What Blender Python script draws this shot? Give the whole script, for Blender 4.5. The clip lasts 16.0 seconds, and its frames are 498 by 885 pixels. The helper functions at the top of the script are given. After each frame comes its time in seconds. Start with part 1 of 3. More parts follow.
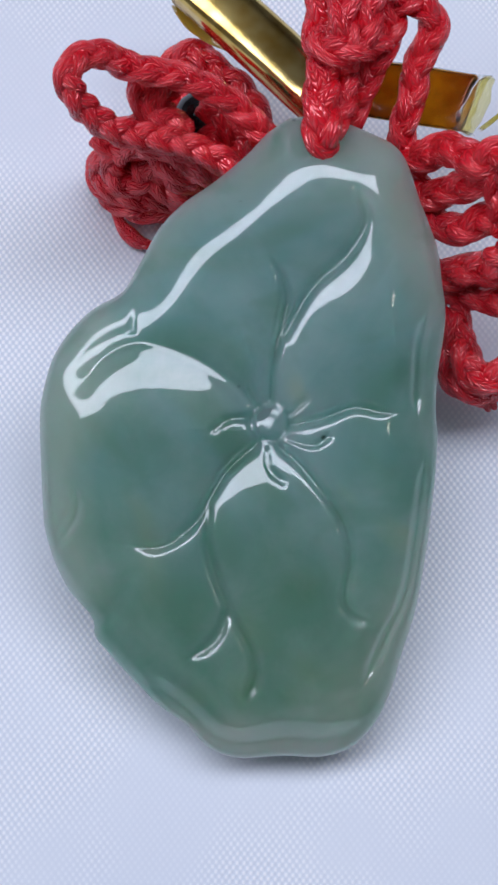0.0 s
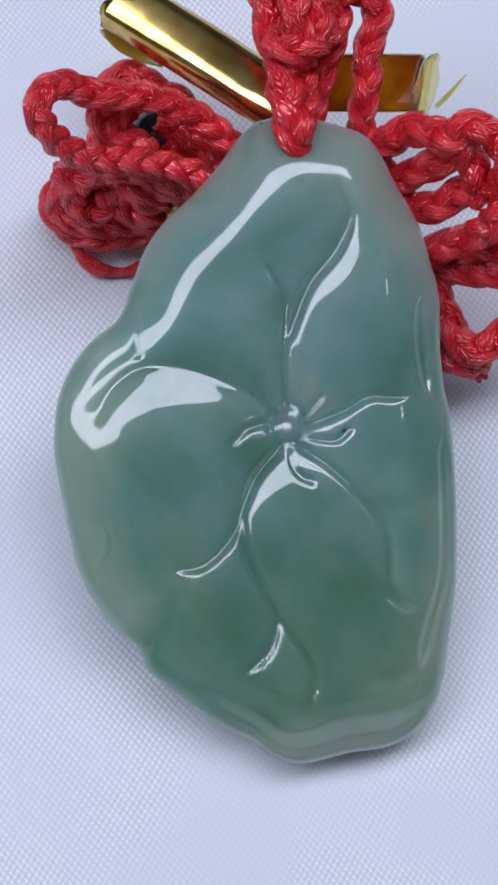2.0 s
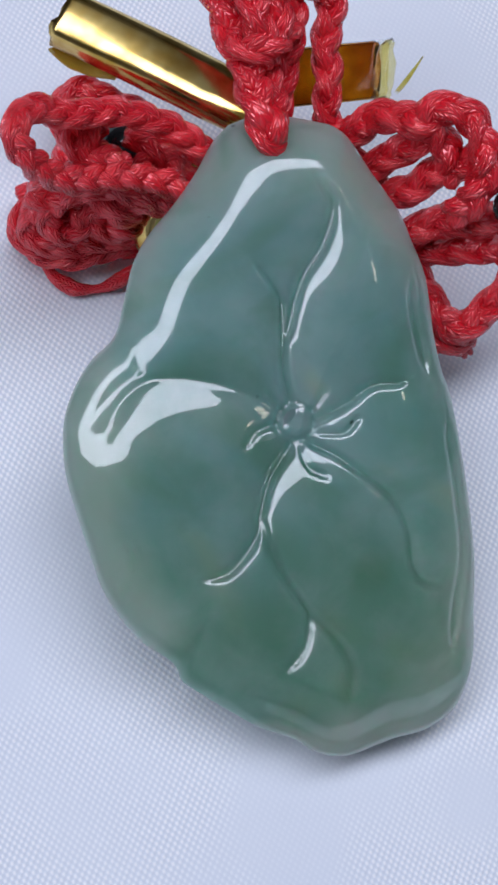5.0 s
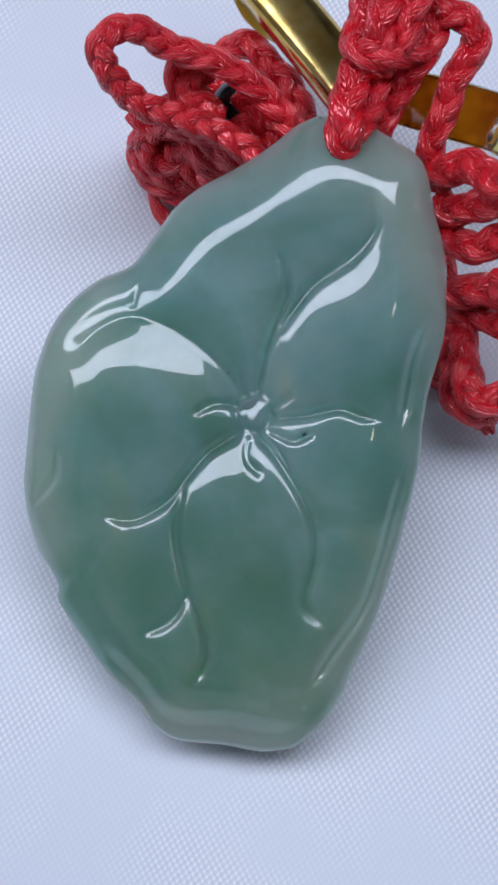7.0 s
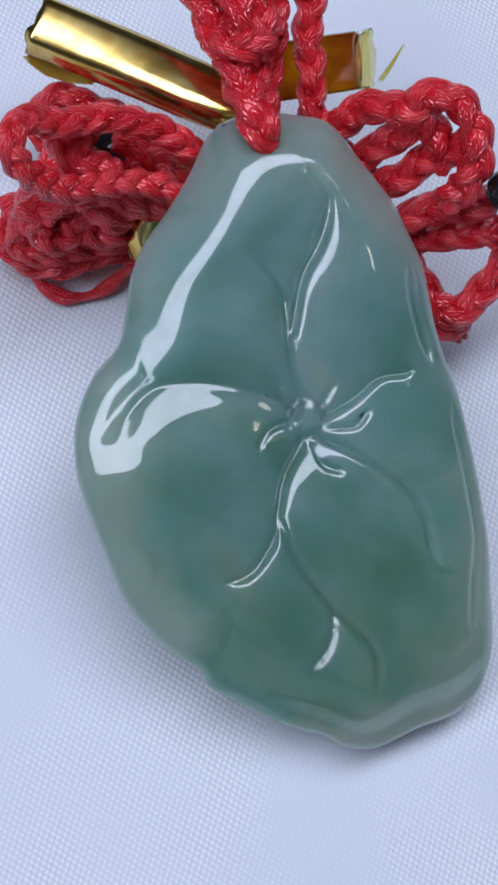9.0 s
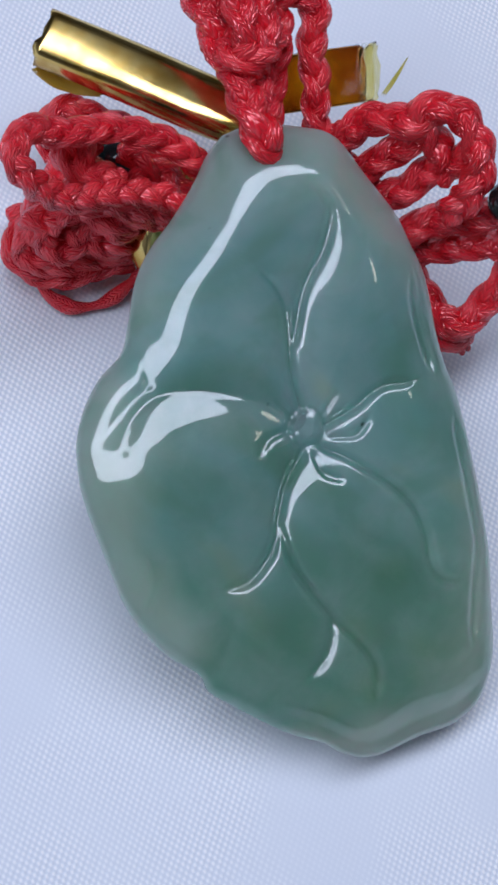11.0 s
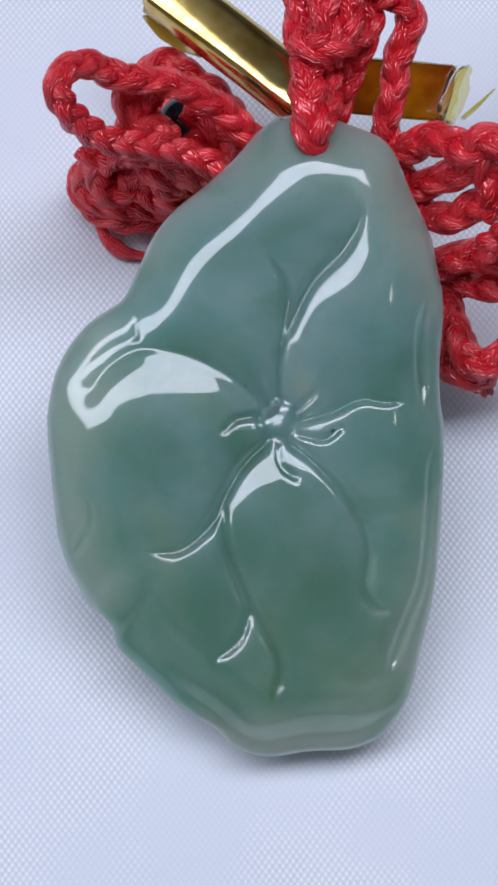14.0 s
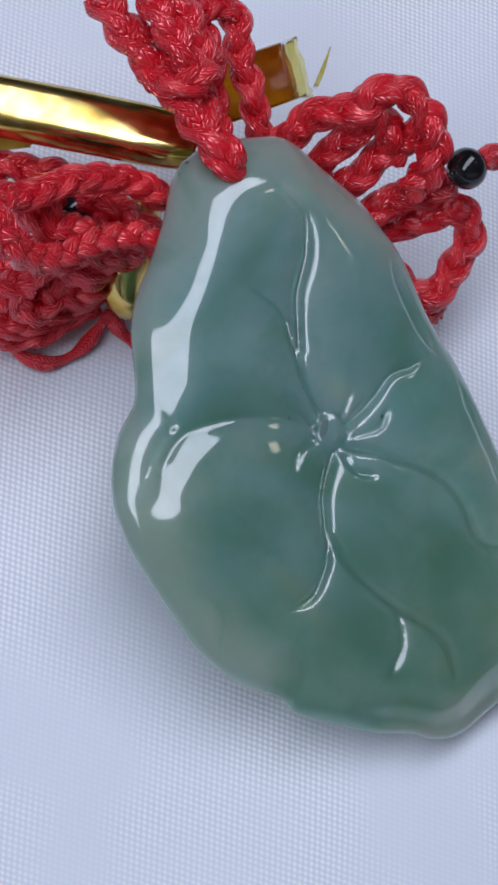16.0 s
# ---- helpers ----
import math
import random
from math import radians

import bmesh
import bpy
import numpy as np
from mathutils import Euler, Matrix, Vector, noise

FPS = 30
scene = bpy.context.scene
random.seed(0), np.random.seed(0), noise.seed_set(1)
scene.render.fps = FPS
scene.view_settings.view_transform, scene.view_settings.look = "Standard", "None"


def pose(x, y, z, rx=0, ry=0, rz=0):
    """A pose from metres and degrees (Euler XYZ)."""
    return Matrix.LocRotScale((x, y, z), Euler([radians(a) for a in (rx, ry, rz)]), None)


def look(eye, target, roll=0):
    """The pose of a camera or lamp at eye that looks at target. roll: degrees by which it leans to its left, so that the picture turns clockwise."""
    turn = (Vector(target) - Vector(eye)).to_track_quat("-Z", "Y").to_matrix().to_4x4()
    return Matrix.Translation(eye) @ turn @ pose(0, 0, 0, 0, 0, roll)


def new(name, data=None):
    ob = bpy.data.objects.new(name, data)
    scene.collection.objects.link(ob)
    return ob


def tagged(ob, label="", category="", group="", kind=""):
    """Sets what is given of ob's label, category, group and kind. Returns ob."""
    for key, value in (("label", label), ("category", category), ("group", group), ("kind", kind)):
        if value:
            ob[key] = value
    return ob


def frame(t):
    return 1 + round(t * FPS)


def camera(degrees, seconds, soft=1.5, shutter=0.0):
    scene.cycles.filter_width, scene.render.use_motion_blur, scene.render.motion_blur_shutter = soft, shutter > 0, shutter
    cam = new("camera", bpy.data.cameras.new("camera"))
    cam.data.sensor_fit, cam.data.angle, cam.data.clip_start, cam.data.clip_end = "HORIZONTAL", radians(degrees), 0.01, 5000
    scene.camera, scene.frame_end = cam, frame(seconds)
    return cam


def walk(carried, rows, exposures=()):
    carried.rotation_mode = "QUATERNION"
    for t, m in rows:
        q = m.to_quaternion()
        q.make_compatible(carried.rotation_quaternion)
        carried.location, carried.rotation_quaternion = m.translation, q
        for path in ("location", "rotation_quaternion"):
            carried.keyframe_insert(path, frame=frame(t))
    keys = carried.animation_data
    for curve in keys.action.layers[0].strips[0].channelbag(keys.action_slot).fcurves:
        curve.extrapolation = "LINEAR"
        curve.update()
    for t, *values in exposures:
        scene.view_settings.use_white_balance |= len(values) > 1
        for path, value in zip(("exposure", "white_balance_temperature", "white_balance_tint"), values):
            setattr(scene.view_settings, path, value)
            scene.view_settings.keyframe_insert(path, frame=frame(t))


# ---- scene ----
# ---- camera and its way ----
cam = camera(14.0, 16.0, soft=3.0)
PATH = [
    (0, 0.00146, -0.04776, 0.16913, 15.320, -1.832, 10.339),
    (0.5, 0.01790, -0.04694, 0.16836, 16.241, 1.330, 18.532),
    (1, 0.01338, -0.04890, 0.16817, 16.438, 0.362, 16.204),
    (1.5, -0.00259, -0.05122, 0.16790, 16.407, -2.786, 8.256),
    (2, -0.02011, -0.05064, 0.16675, 16.739, -6.140, -0.650),
    (2.5, -0.03477, -0.04724, 0.16486, 17.298, -8.921, -8.512),
    (3, -0.04992, -0.04157, 0.16219, 18.459, -11.705, -17.438),
    (3.2, -0.05593, -0.03751, 0.16142, 18.687, -12.935, -21.213),
    (3.6, -0.06008, -0.03630, 0.16064, 19.148, -13.517, -24.158),
    (4, -0.05723, -0.03857, 0.16129, 18.986, -12.920, -22.503),
    (4.4, -0.04953, -0.04264, 0.16282, 18.434, -11.490, -17.803),
    (4.8, -0.03913, -0.04679, 0.16464, 17.722, -9.573, -11.611),
    (5.3, -0.02563, -0.04952, 0.16645, 16.958, -7.020, -4.141),
    (5.5, -0.02090, -0.04951, 0.16697, 16.503, -6.152, -1.573),
    (6, -0.00480, -0.04986, 0.16852, 15.901, -3.149, 7.048),
    (6.5, 0.00985, -0.04817, 0.16908, 15.822, -0.359, 14.737),
    (7, 0.01743, -0.04651, 0.16911, 15.920, 0.903, 19.321),
    (7.5, 0.00364, -0.04896, 0.16900, 15.741, -1.520, 11.430),
    (8, -0.01310, -0.04956, 0.16829, 15.935, -4.780, 2.817),
    (8.5, -0.02761, -0.04763, 0.16531, 16.650, -7.598, -5.003),
    (8.7, -0.03503, -0.04555, 0.16418, 16.963, -9.084, -8.852),
    (9.1, -0.04454, -0.04478, 0.16365, 17.703, -10.708, -14.039),
    (9.5, -0.05041, -0.04339, 0.16265, 18.246, -11.654, -17.646),
    (9.9, -0.05310, -0.04266, 0.16202, 18.712, -11.985, -19.580),
    (10.3, -0.05212, -0.04276, 0.16202, 18.900, -11.678, -19.382),
    (10.8, -0.04614, -0.04525, 0.16332, 18.768, -10.550, -15.649),
    (11, -0.04093, -0.04726, 0.16476, 18.241, -9.691, -12.363),
    (11.5, -0.02638, -0.04889, 0.16753, 16.659, -6.973, -4.697),
    (12, -0.01003, -0.05018, 0.16880, 16.005, -4.121, 4.258),
    (12.5, 0.00450, -0.04950, 0.16913, 15.904, -1.443, 12.032),
    (13, 0.01848, -0.04647, 0.16900, 15.971, 0.952, 20.460),
    (13.5, 0.00826, -0.04905, 0.16953, 15.875, -0.919, 14.648),
    (14, -0.00798, -0.05175, 0.16859, 16.418, -3.874, 5.754),
    (14.5, -0.02251, -0.05028, 0.16746, 16.715, -6.465, -2.145),
    (15, -0.03785, -0.04786, 0.16467, 18.040, -9.081, -10.992),
    (15.5, -0.05186, -0.04364, 0.16167, 19.612, -11.585, -18.965),
    (16, -0.06161, -0.03363, 0.16079, 19.757, -12.952, -27.472),
]
# seconds, stops, kelvin, tint: the picture turns a little bluer half way
EXPOSURES = [(0, 0.09, 6450, 10), (2, 0.05, 6450, 10), (3, 0.01, 6430, 10), (5.5, 0.06, 6450, 10), (7, 0.01, 6300, 10), (8.5, 0.01, 6150, 10), (11, 0.01, 6200, 10), (12.5, 0.04, 6380, 10), (14, 0.13, 6500, 10), (15, 0.06, 6480, 10), (16, -0.07, 6380, 10)]
walk(cam, [(t, pose(x, y, z, rx, ry, rz)) for t, x, y, z, rx, ry, rz in PATH], EXPOSURES)

# ---- world and lamps ----
world = bpy.data.worlds.new("world")
scene.world = world
world.use_nodes = True
world.node_tree.nodes["Background"].inputs["Color"].default_value = (0.6, 0.7, 0.9, 1)
world.node_tree.nodes["Background"].inputs["Strength"].default_value = 0.05


def area_lamp(name, eye, target, size_x, size_y, watts, colour):
    data = bpy.data.lights.new(name, "AREA")
    data.shape, data.size, data.size_y, data.energy, data.color = "RECTANGLE", size_x, size_y, watts, colour
    ob = new(name, data)
    ob.matrix_world = look(eye, target)
    return ob


# One long white lamp that mirrors in the jade, an added dim fill lamp behind the camera, and a small warm bulb.
area_lamp("panel_light", (-0.45, 0.14, 1.30), (-0.37, -0.07, 0), 2.95, 0.50, 25.6, (0.82, 0.85, 1.0))
area_lamp("fill_light", (-0.40, -1.90, 0.95), (0, 0, 0.1), 2.40, 1.00, 1.6, (0.82, 0.86, 1.0))
area_lamp("bulb_light", (0.66, -0.07, 1.0), (0, 0, 0), 0.10, 0.10, 0.12, (1.0, 0.88, 0.72))

# ---- space: centimetres on the jade's own plane, laid into the world ----
LEAN = math.atan(0.22)
SINE, COSINE = math.sin(LEAN), math.cos(LEAN)


def spot(x, y, z):
    """A place given in centimetres in the plane of the carving; the cloth lies at z = 0 of the world."""
    z = z + 0.654
    return Vector((x, y * COSINE - z * SINE, y * SINE + z * COSINE)) / 100


def spots(array):
    a = np.asarray(array, float)
    z = a[:, 2] + 0.654
    return np.stack([a[:, 0], a[:, 1] * COSINE - z * SINE, a[:, 1] * SINE + z * COSINE], 1) / 100


# ---- materials ----
class Nodes:
    """Short spelling for a node material."""

    def __init__(self, name):
        self.material = bpy.data.materials.new(name)
        self.material.use_nodes = True
        self.tree = self.material.node_tree
        self.shader = self.tree.nodes["Principled BSDF"]

    def add(self, kind, **values):
        node = self.tree.nodes.new(kind)
        for key, value in values.items():
            if key in node.inputs:
                node.inputs[key].default_value = value
        return node

    def link(self, a, b):
        self.tree.links.new(a, b)

    def set(self, **values):
        for key, value in values.items():
            self.shader.inputs[key.replace("_", " ")].default_value = value

    def coords(self, scale=(1, 1, 1), turn=(0, 0, 0), generated=False, shift=(0, 0, 0)):
        where = self.add("ShaderNodeTexCoord")
        mapping = self.add("ShaderNodeMapping")
        mapping.inputs["Scale"].default_value = scale
        mapping.inputs["Rotation"].default_value = turn
        mapping.inputs["Location"].default_value = shift
        self.link(where.outputs["Generated" if generated else "Object"], mapping.inputs["Vector"])
        return mapping.outputs["Vector"]

    def noise(self, vector, scale, detail=3.0, rough=0.5, distortion=0.0):
        node = self.add("ShaderNodeTexNoise", Scale=scale, Detail=detail, Roughness=rough, Distortion=distortion)
        self.link(vector, node.inputs["Vector"])
        return node.outputs["Fac"]

    def ramp(self, fac, stops):
        node = self.add("ShaderNodeValToRGB")
        while len(node.color_ramp.elements) < len(stops):
            node.color_ramp.elements.new(0.5)
        for element, (place, colour) in zip(node.color_ramp.elements, stops):
            element.position, element.color = place, (*colour, 1)
        self.link(fac, node.inputs["Fac"])
        return node.outputs["Color"]

    def mix(self, fac, a, b, blend="MIX"):
        node = self.add("ShaderNodeMix")
        node.data_type, node.blend_type = "RGBA", blend
        for value, socket in ((fac, node.inputs[0]), (a, node.inputs[6]), (b, node.inputs[7])):
            if isinstance(value, (int, float)):
                socket.default_value = value
            elif isinstance(value, tuple):
                socket.default_value = (*value, 1)
            else:
                self.link(value, socket)
        return node.outputs[2]

    def math(self, op, a, b=0.0):
        node = self.add("ShaderNodeMath")
        node.operation = op
        for value, socket in ((a, node.inputs[0]), (b, node.inputs[1])):
            if isinstance(value, (int, float)):
                socket.default_value = value
            else:
                self.link(value, socket)
        return node.outputs[0]

    def bump(self, height, strength, distance):
        node = self.add("ShaderNodeBump", Strength=strength, Distance=distance)
        self.link(height, node.inputs["Height"])
        self.link(node.outputs["Normal"], self.shader.inputs["Normal"])


def jade_material():
    m = Nodes("jade")
    v = m.coords()
    big = m.noise(v, 48, 3, 0.55, 0.9)
    colour = m.ramp(big, [(0.36, (0.15, 0.35, 0.26)), (0.46, (0.205, 0.42, 0.39)), (0.55, (0.29, 0.49, 0.46)), (0.64, (0.45, 0.55, 0.37))])
    # deeper green towards the leaf's tip
    tip = m.add("ShaderNodeSeparateXYZ")
    m.link(m.coords((30, 30, 30)), tip.inputs[0])
    green = m.math("ADD", m.math("MULTIPLY", tip.outputs[1], -1.0), m.math("MULTIPLY", m.math("SUBTRACT", m.noise(v, 70, 3), 0.5), 1.1))
    colour = m.mix(m.ramp(green, [(0.0, (0, 0, 0)), (0.65, (0.8, 0.8, 0.8))]), colour, (0.135, 0.34, 0.21))
    # light through the thin lower lip, painted as a pale band
    thin = m.math("ADD", m.math("MULTIPLY", tip.outputs[1], -1.0), m.math("MULTIPLY", m.math("SUBTRACT", m.noise(v, 160, 2), 0.5), 0.10))
    colour = m.mix(m.ramp(thin, [(0.755, (0, 0, 0)), (0.80, (0.75, 0.75, 0.75))]), colour, (0.47, 0.53, 0.43))
    # light glowing in the thin rim, put into the colour as paler, greyer stone
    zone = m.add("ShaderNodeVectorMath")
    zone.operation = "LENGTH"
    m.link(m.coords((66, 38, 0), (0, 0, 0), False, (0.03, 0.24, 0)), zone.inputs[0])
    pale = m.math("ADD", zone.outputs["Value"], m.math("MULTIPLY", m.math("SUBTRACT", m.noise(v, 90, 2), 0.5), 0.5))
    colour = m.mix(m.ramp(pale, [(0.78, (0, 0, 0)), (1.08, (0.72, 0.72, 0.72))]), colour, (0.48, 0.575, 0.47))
    cloudy = m.ramp(m.noise(v, 210, 4, 0.62, 0.3), [(0.42, (0, 0, 0)), (0.72, (0.32, 0.32, 0.32))])
    colour = m.mix(cloudy, colour, (0.48, 0.62, 0.57))
    deep = m.ramp(m.noise(v, 120, 3, 0.6, 0.5), [(0.30, (0.6, 0.6, 0.6)), (0.48, (0, 0, 0))])
    colour = m.mix(deep, colour, (0.12, 0.31, 0.20))
    for x, y, size, deep in ((0.46, -1.21, 0.26, 0.75), (0.64, 0.72, 0.30, 0.45), (-0.55, -1.60, 0.34, 0.35)):
        far = m.add("ShaderNodeVectorMath")
        far.operation = "DISTANCE"
        m.link(m.coords(), far.inputs[0])
        far.inputs[1].default_value = spot(x, y, 0.6)
        near = m.math("ADD", m.math("MULTIPLY", far.outputs["Value"], 100 / size), m.math("MULTIPLY", m.math("SUBTRACT", m.noise(v, 260, 2), 0.5), 0.9))
        colour = m.mix(m.ramp(near, [(0.15, (deep, deep, deep)), (1.0, (0, 0, 0))]), colour, (0.10, 0.27, 0.13))
    specks = m.add("ShaderNodeTexVoronoi", Scale=330)
    m.link(v, specks.inputs["Vector"])
    dots = m.ramp(specks.outputs["Distance"], [(0.05, (1, 1, 1)), (0.10, (0, 0, 0))])
    rare = m.ramp(m.noise(v, 420, 0), [(0.62, (0, 0, 0)), (0.66, (1, 1, 1))])
    colour = m.mix(m.mix(1.0, dots, rare, "MULTIPLY"), colour, (0.03, 0.06, 0.04))
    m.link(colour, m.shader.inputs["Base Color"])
    m.set(Roughness=0.42, IOR=1.5, Subsurface_Weight=1.0, Subsurface_Scale=0.010, Transmission_Weight=0.5)
    m.set(Coat_Weight=1.0, Coat_Roughness=0.04, Coat_IOR=1.75)
    m.shader.inputs["Specular IOR Level"].default_value = 0.2
    m.shader.inputs["Subsurface Radius"].default_value = (0.60, 1.0, 0.85)
    return m.material


def cloth_material():
    m = Nodes("woven_cloth")
    v = m.coords((1, 1, 1), (0, 0, radians(-8)))
    wobble = m.add("ShaderNodeTexNoise", Scale=60, Detail=1)
    m.link(v, wobble.inputs["Vector"])
    shift = m.add("ShaderNodeVectorMath")
    shift.operation = "MULTIPLY_ADD"
    m.link(wobble.outputs["Color"], shift.inputs[0])
    shift.inputs[1].default_value = (0.0004, 0.0004, 0)
    m.link(v, shift.inputs[2])
    xyz = m.add("ShaderNodeSeparateXYZ")
    m.link(shift.outputs[0], xyz.inputs[0])
    per = 2 * math.pi / 0.00058
    warp = m.math("SINE", m.math("MULTIPLY", xyz.outputs[0], per))
    weft = m.math("SINE", m.math("MULTIPLY", xyz.outputs[1], per * 0.76))
    calm = m.ramp(m.noise(v, 45, 2), [(0.40, (0.08, 0.08, 0.08)), (0.58, (0.75, 0.75, 0.75))])
    slub = m.math("MULTIPLY", m.math("SUBTRACT", m.noise(v, 1500, 2), 0.5), 0.5)
    weave = m.math("ADD", m.math("MULTIPLY", m.math("ADD", m.math("MULTIPLY", warp, weft), slub), calm), 0.5)
    colour = m.ramp(weave, [(0.0, (0.67, 0.72, 0.79)), (0.50, (0.73, 0.78, 0.84)), (0.66, (0.82, 0.86, 0.90)), (1.0, (0.95, 0.96, 0.97))])
    soft = m.ramp(m.noise(v, 25, 3), [(0.3, (0.93, 0.94, 0.97)), (0.7, (1, 1, 1))])
    m.link(m.mix(1.0, colour, soft, "MULTIPLY"), m.shader.inputs["Base Color"])
    m.set(Roughness=0.55, Sheen_Weight=0.25, Sheen_Roughness=0.4)
    m.shader.inputs["Specular IOR Level"].default_value = 0.35
    m.bump(weave, 0.25, 0.0002)
    return m.material


def cord_material():
    """Satin cord: columns of short leaning threads, like a fine herringbone, round each strand."""
    m = Nodes("red_cord")
    where = m.add("ShaderNodeTexCoord")
    uv = m.add("ShaderNodeSeparateXYZ")
    m.link(where.outputs["UV"], uv.inputs[0])
    v = m.coords()
    stray = m.math("MULTIPLY", m.math("SUBTRACT", m.noise(v, 700, 2), 0.5), 0.9)
    column = m.math("ADD", m.math("MULTIPLY", uv.outputs[0], 12.0), m.math("MULTIPLY", stray, 0.5))
    lean = m.math("PINGPONG", column, 1.0)
    along = m.math("ADD", m.math("ADD", m.math("MULTIPLY", uv.outputs[1], 24.0), m.math("MULTIPLY", lean, 0.9)), stray)
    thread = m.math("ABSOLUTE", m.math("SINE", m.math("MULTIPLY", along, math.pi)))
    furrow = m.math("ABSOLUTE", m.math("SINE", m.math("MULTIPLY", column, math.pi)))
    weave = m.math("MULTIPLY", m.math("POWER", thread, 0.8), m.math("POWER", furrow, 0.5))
    fibre = m.noise(v, 5200, 2, 0.7)
    clear = m.ramp(m.noise(v, 520, 1), [(0.36, (0.35, 0.35, 0.35)), (0.60, (1, 1, 1))])
    height = m.math("ADD", m.math("MULTIPLY", weave, clear), m.math("MULTIPLY", fibre, 0.18))
    tone = m.ramp(m.noise(v, 420, 3), [(0.3, (0.80, 0.006, 0.018)), (0.55, (0.88, 0.010, 0.026)), (0.8, (0.94, 0.020, 0.044))])
    # shade in the furrows between threads, multiplied into the red
    furrow_shade = m.ramp(weave, [(0.05, (0.74, 0.58, 0.58)), (0.50, (1, 1, 1))])
    m.link(m.mix(1.0, tone, furrow_shade, "MULTIPLY"), m.shader.inputs["Base Color"])
    m.link(m.ramp(m.noise(v, 1300, 1), [(0.35, (0.10, 0.10, 0.10)), (0.65, (0.26, 0.26, 0.26))]), m.shader.inputs["Roughness"])
    m.set(Metallic=0.15, IOR=1.58, Subsurface_Weight=0.20, Subsurface_Scale=0.0009)
    m.shader.inputs["Subsurface Radius"].default_value = (1.0, 0.10, 0.12)
    m.shader.inputs["Specular IOR Level"].default_value = 1.0
    m.bump(height, 1.0, 0.00019)
    return m.material


def bead_material():
    m = Nodes("black_bead")
    v = m.coords()
    m.link(m.ramp(m.noise(v, 300, 2), [(0.3, (0.004, 0.004, 0.005)), (0.7, (0.012, 0.011, 0.012))]), m.shader.inputs["Base Color"])
    m.set(Roughness=0.08, IOR=1.55)
    return m.material


def film_material(name, low, high, metal, see, rough=0.10):
    m = Nodes(name)
    v = m.coords()
    m.link(m.ramp(m.noise(v, 160, 3, 0.6), [(0.35, low), (0.65, high)]), m.shader.inputs["Base Color"])
    m.set(Metallic=metal, Roughness=rough, IOR=1.5, Transmission_Weight=see)
    m.bump(m.noise(v, 140, 2, 0.5, 0.4), 0.12, 0.0008)
    return m.material


def plaster_material(name, colour):
    m = Nodes(name)
    v = m.coords()
    dark = tuple(c * 0.9 for c in colour)
    m.link(m.ramp(m.noise(v, 3, 4), [(0.3, dark), (0.7, colour)]), m.shader.inputs["Base Color"])
    m.set(Roughness=0.8)
    m.bump(m.noise(v, 60, 3), 0.2, 0.002)
    return m.material


JADE, CLOTH, RED, BLACK = jade_material(), cloth_material(), cord_material(), bead_material()
GOLD = film_material("gold_film", (0.48, 0.26, 0.02), (0.95, 0.76, 0.30), 1.0, 0.0, 0.17)
AMBER = film_material("amber_film", (0.30, 0.035, 0.010), (0.72, 0.42, 0.05), 0.0, 0.95)
CLEAR = film_material("clear_film", (0.78, 0.72, 0.30), (0.95, 0.92, 0.70), 0.0, 0.97)
YELLOW = film_material("yellow_film", (0.62, 0.42, 0.05), (0.85, 0.66, 0.16), 0.0, 0.45)
AMBER.node_tree.nodes["Principled BSDF"].inputs["IOR"].default_value = 1.2
CLEAR.node_tree.nodes["Principled BSDF"].inputs["IOR"].default_value = 1.2
PLASTER = plaster_material("wall_paint", (0.46, 0.46, 0.50))
BOARD = plaster_material("floor_board", (0.30, 0.28, 0.26))


# ---- builders ----
def mesh_of(name, verts, faces, material, smooth=True):
    me = bpy.data.meshes.new(name)
    me.from_pydata(np.asarray(verts, float).tolist(), [], [list(map(int, f)) for f in faces])
    me.materials.append(material)
    if smooth:
        me.polygons.foreach_set("use_smooth", [True] * len(me.polygons))
    me.update()
    return me


def part(name, me, parent, label=""):
    ob = new(name, me)
    ob.parent = parent
    return tagged(ob, label=label)


def spline(points, step):
    """A smooth line through points, sampled at even steps."""
    p = np.asarray(points, float)
    p = np.vstack([2 * p[0] - p[1], p, 2 * p[-1] - p[-2]])
    out = []
    for a, b, c, d in zip(p[:-3], p[1:-2], p[2:-1], p[3:]):
        u = np.linspace(0, 1, 24, endpoint=False)[:, None]
        out.append(0.5 * (2 * b + (c - a) * u + (2 * a - 5 * b + 4 * c - d) * u**2 + (3 * b - a - 3 * c + d) * u**3))
    line = np.vstack([*out, p[-2:-1]])
    run = np.r_[0, np.cumsum(np.linalg.norm(np.diff(line, axis=0), axis=1))]
    at = np.linspace(0, run[-1], max(3, int(run[-1] / step) + 1))
    return np.stack([np.interp(at, run, line[:, n]) for n in range(p.shape[1])], 1), at


def frames(line):
    """Tangents and two steady cross directions along a line."""
    tangent = np.gradient(line, axis=0)
    tangent /= np.linalg.norm(tangent, axis=1)[:, None] + 1e-12
    first = np.cross(tangent[0], (0.3, 0.2, 1.0))
    normals = [first / np.linalg.norm(first)]
    for t in tangent[1:]:
        n = normals[-1] - t * (normals[-1] @ t)
        normals.append(n / np.linalg.norm(n))
    normals = np.array(normals)
    return tangent, normals, np.cross(tangent, normals)


